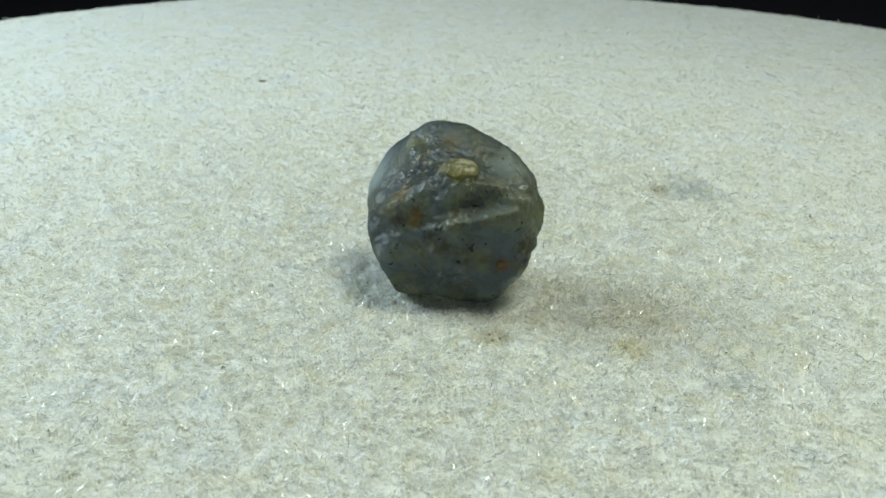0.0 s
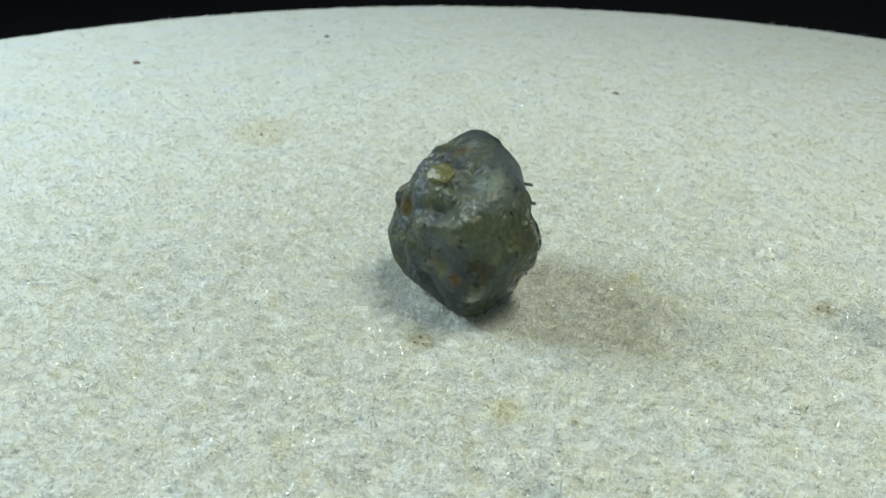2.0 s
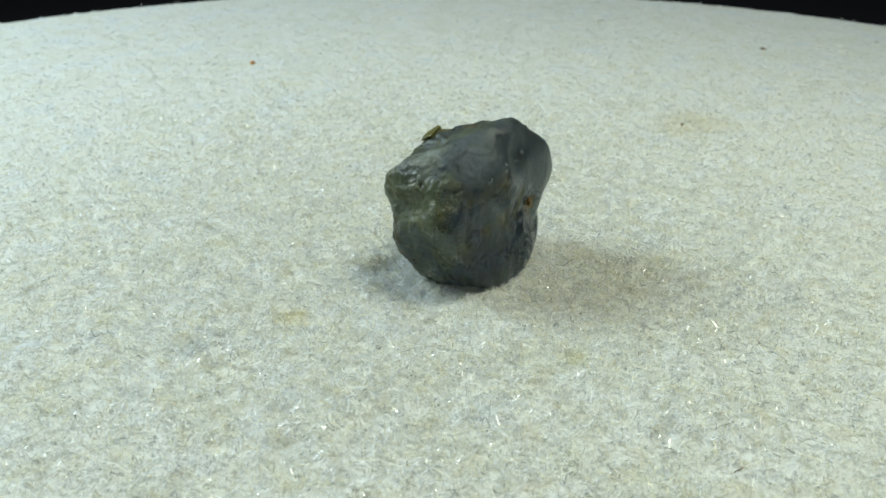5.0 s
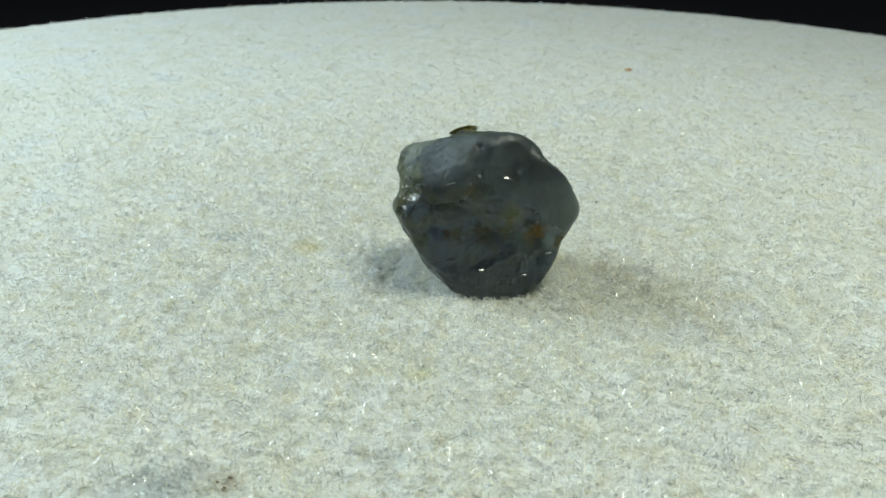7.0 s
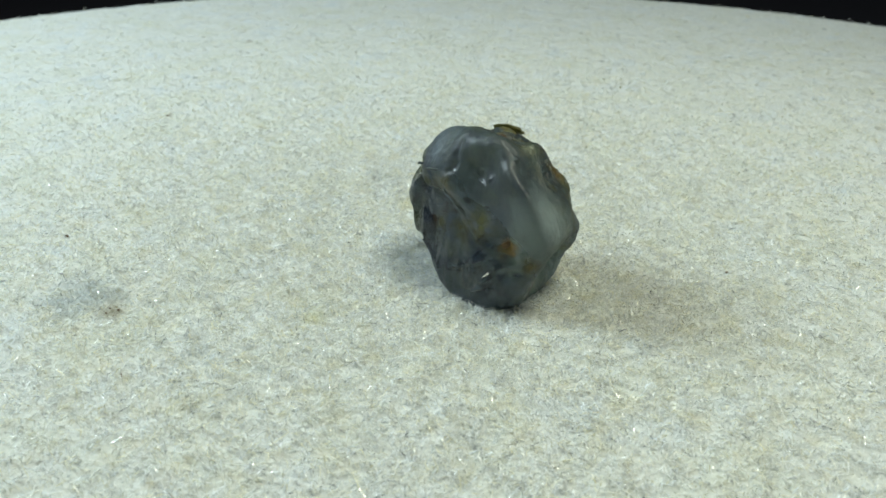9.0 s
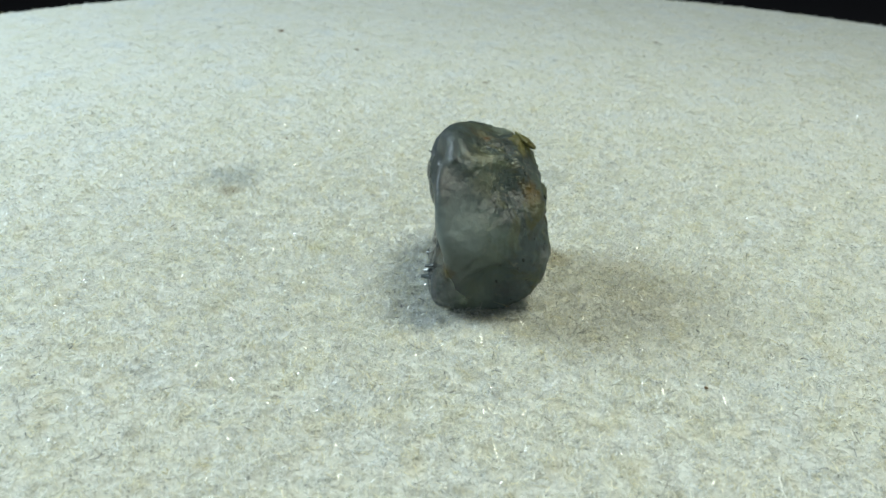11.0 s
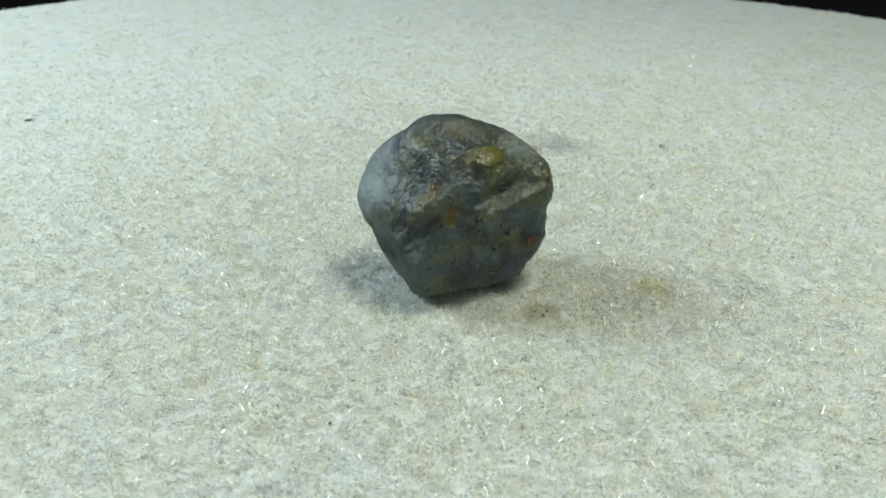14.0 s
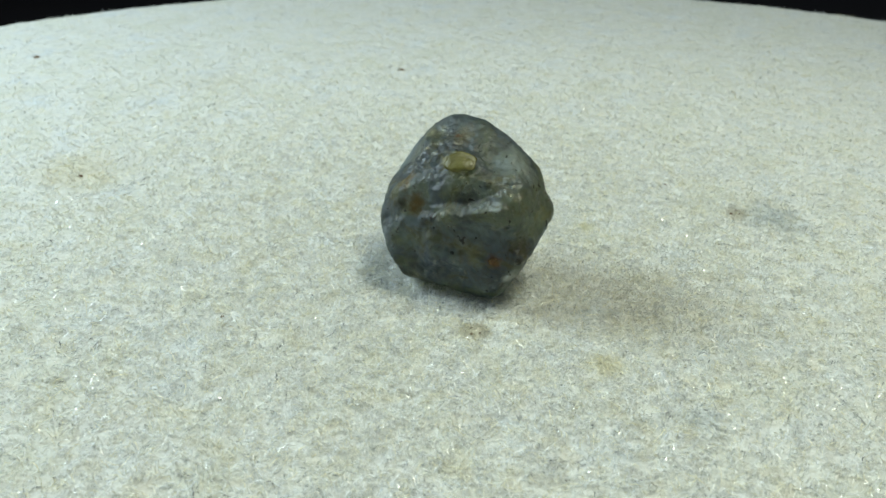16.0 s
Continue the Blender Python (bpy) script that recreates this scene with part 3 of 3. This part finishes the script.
def build_stone():
    bm = bmesh.new()
    bmesh.ops.create_icosphere(bm, subdivisions=8, radius=1.0)
    d = np.array([v.co[:] for v in bm.verts])
    d /= np.linalg.norm(d, axis=1)[:, None]
    r = stone_radius(d)
    p = d * r[:, None] * 1000
    lift = np.zeros(len(d))
    for *ends, half, high in WORN_CUTS + CHIPPED_CUTS + BLUE_CUTS + SCOOP_CUTS:
        a, e = np.array(ends[:3]), np.array(ends[3:])
        along = np.clip(((p - a) @ (e - a)) / max((e - a) @ (e - a), 1e-9), 0, 1)
        gap = np.linalg.norm(p - a - along[:, None] * (e - a), axis=1) / half
        lift += high * np.exp(-gap ** 2)
    r = r + lift * 0.001
    for v, way, far in zip(bm.verts, d, r):
        v.co = way * far
    for _ in range(5):
        bmesh.ops.smooth_vert(bm, verts=bm.verts, factor=0.5, use_axis_x=True, use_axis_y=True, use_axis_z=True)
    stretch = swell(d)
    for v, way, more in zip(bm.verts, d, stretch):
        p = v.co.copy()
        far = p.length
        u = p * 1000
        # the chipped side is smooth and faceted, the worn side lumpy and pitted
        worn = 1 / (1 + math.exp(-3.5 * (0.2 * way[0] - way[1] + 0.15)))
        cell = noise.voronoi(u * 0.9 + Vector((3, 7, 1)))[0]
        n = 0.05 * worn * noise.noise(u * 0.7) + 0.07 * (min(cell[1] - cell[0], 0.35) - 0.2)
        n += worn * (0.18 * noise.noise(u * 1.1 + Vector((5, 1, 2))) - 0.10 * max(0.0, abs(noise.noise(u * 2.3)) - 0.22))
        n += (0.008 + 0.055 * worn) * noise.noise(u * 3.4)
        # the broken patch is rough with splinters
        torn = worn * math.exp(-(u - Vector((-2.3, -0.5, 2.8))).length_squared / 4.0)
        n += torn * (0.10 * abs(noise.noise(u * 2.6 + Vector((1, 9, 4)))) - 0.09 * abs(noise.noise(u * 5.2))) + (0.012 * worn + 0.02 * torn) * noise.noise(u * 8.0)
        v.co = p * (1 + n * 0.001 / far) * more
    ob = smooth(part("gemstone", bm, GEM))
    ob["label"] = "rough waterworn blue-grey gemstone pebble with ochre stains"
    ob["category"] = "gemstone"
    return ob


GEM = gem_material()
stone = build_stone()


skin_tree = BVHTree.FromPolygons([v.co for v in stone.data.vertices], [p.vertices for p in stone.data.polygons])


def on_skin(place):
    """The place on the stone's skin that lies outward of a place in it."""
    way = Vector(place).normalized()
    hit = skin_tree.ray_cast(way * 0.02, -way)[0]
    return hit if hit else settled(place)


def build_grain(name, place, size, material, seed, label):
    """A lump of another mineral half sunk into the stone."""
    bm = bmesh.new()
    bmesh.ops.create_icosphere(bm, subdivisions=4, radius=1.0)
    out = Vector(place).normalized()
    turn = out.to_track_quat("Z", "Y").to_matrix()
    for v in bm.verts:
        n = 1 + 0.30 * noise.noise(v.co * 1.2 + Vector((seed, 2, 0))) + 0.10 * noise.noise(v.co * 3.5 + Vector((0, seed, 0)))
        v.co = turn @ Vector((v.co.x * size[0] * n, v.co.y * size[1] * n, v.co.z * size[2] * n)) * 0.001
    ob = smooth(part(name, bm, material, stone, label))
    ob.location = on_skin(place) - out * size[2] * 0.0006
    return ob


build_grain("yellow_grain", (0.00056, -0.00254, 0.00330), (0.80, 0.56, 0.18), OCHRE, 1, "glassy yellow mineral grain")
build_grain("rust_grain", (0.00270, -0.00338, -0.00155), (0.3, 0.22, 0.09), RUST, 2, "orange rust grain")
build_grain("rust_grain", (-0.00237, 0.00199, -0.00082), (0.36, 0.22, 0.09), RUST, 3, "orange rust grain")


POLISH = plain("fresh_break", (0.10, 0.12, 0.125), 0.06, 2500.0, 0.3, 0.000005)
# polished steps of the fresh break, added for glints and tilted to mirror the lamps: place in millimetres, bearing and
# height of the face, length, width and slope
LEDGES = [
    (-1.29, 2.80, -3.57, 112, 52, 1.05, 0.32, 0.9),
    (3.87, 1.47, -1.04, 38, 43, 0.40, 0.10, 0.2),
    (3.26, 1.48, -2.51, 106, 52, 0.40, 0.10, 0.1),
    (2.33, 1.73, -2.41, 40, 43, 0.50, 0.11, 0.9),
    (-1.65, 2.79, -3.05, 123, 52, 0.95, 0.20, 0.9),
    (0.29, 2.47, -2.81, 126, 52, 0.40, 0.12, 0.9),
    (-1.79, 2.77, -2.73, 132, 52, 0.90, 0.18, 0.9),
    (0.23, 2.47, -2.66, 62, 43, 0.45, 0.12, 0.9),
    (-0.91, 2.03, 2.31, 94, 52, 0.90, 0.30, 0.0),
    (0.56, 2.43, -2.94, 94, 52, 0.60, 0.14, -0.5),
    (-1.86, 2.66, -3.29, 92, 52, 0.45, 0.16, 0.2),
    (-3.20, 2.35, -2.23, 90, 52, 0.45, 0.20, 0.4),
    (0.54, 2.41, -2.86, 99, 52, 0.50, 0.16, 0.6),
    (3.40, 0.95, 1.78, 112, 52, 0.90, 0.13, 0.0),
    (1.95, 1.85, 2.12, 114, 52, 1.30, 0.14, 0.0),
]


def build_ledge(x, y, z, az, el, long, wide, slope, seed):
    """A small splinter-shaped step whose flat top is set into the stone."""
    up = Vector(bearing(az, el))
    out = Vector((x, y, z)).normalized()
    along = (Vector((0, 0, 1)).cross(up).normalized() + Vector((0, 0, slope))).normalized()
    along = (along - up * along.dot(up)).normalized()
    across = up.cross(along)
    rng = random.Random(seed)
    bm = bmesh.new()
    rim = []
    for k in range(7):
        a = 2 * math.pi * k / 7 + rng.uniform(-0.3, 0.3)
        rim.append(along * (math.cos(a) * long / 2) + across * (math.sin(a) * wide / 2 * rng.uniform(0.6, 1.0)))
    top = [bm.verts.new(v * 0.001) for v in rim]
    low = [bm.verts.new((v * 1.15 - up * 0.16) * 0.001) for v in rim]
    bm.faces.new(top)
    bm.faces.new(low[::-1])
    for k in range(7):
        bm.faces.new((top[k], low[k], low[(k + 1) % 7], top[(k + 1) % 7]))
    bmesh.ops.recalc_face_normals(bm, faces=bm.faces)
    ob = part("ledge", bm, POLISH, stone, "polished step of the fresh break, added to give a lamp glint")
    ob.location = on_skin((x, y, z)) - out * 0.00006
    return ob


for k, ledge in enumerate(LEDGES):
    build_ledge(*ledge, k)


# ---- what moves: the platter turns clockwise and carries the pad and the stone ----
# seconds, angle in degrees, and how far the loose spindle lets it drift, in millimetres
SPIN = [
    (0.0, -0.24, -0.07, -0.15), (0.5, -11.88, 0.23, -0.11), (1.0, -24.07, 0.27, -0.12), (1.5, -35.77, 0.29, -0.20),
    (2.0, -47.51, 0.10, -0.16), (2.5, -58.73, 0.12, 0.11), (3.0, -70.25, 0.25, 0.23), (3.5, -82.14, 0.27, 0.30),
    (4.0, -94.17, 0.02, 0.08), (4.2, -98.75, 0.02, 0.08), (5.2, -122.47, -0.28, 0.20), (6.3, -148.56, -0.46, 0.34),
    (6.5, -153.60, -0.44, 0.19), (7.0, -165.10, -0.41, 0.29), (7.5, -177.05, -0.23, 0.18), (8.0, -188.55, -0.13, -0.04),
    (8.5, -200.30, -0.16, -0.27), (8.7, -205.00, -0.12, -0.40), (9.8, -230.89, 0.02, -0.48), (10.8, -254.43, 0.14, -0.52),
    (11.0, -258.93, 0.19, -0.43), (11.5, -270.67, 0.11, -0.32), (12.0, -282.21, 0.23, -0.16), (12.5, -294.14, 0.46, -0.28),
    (13.0, -306.49, 0.23, 0.14), (13.5, -318.22, 0.19, 0.06), (14.0, -330.39, -0.07, -0.00), (14.5, -342.22, -0.24, 0.06),
    (15.0, -354.11, -0.22, 0.20), (15.5, -365.80, -0.01, 0.47), (16.0, -377.76, 0.15, 0.50),
]


def motions():
    turn = [(t, pose(x / 1000, y / 1000, 0, 0, 0, a)) for t, a, x, y in SPIN]
    walk(platter, turn)
    walk(pad, [(t, m @ TILT) for t, m in turn])
    walk(stone, [(t, m @ TILT @ pose(*STONE)) for t, m in turn])


motions()
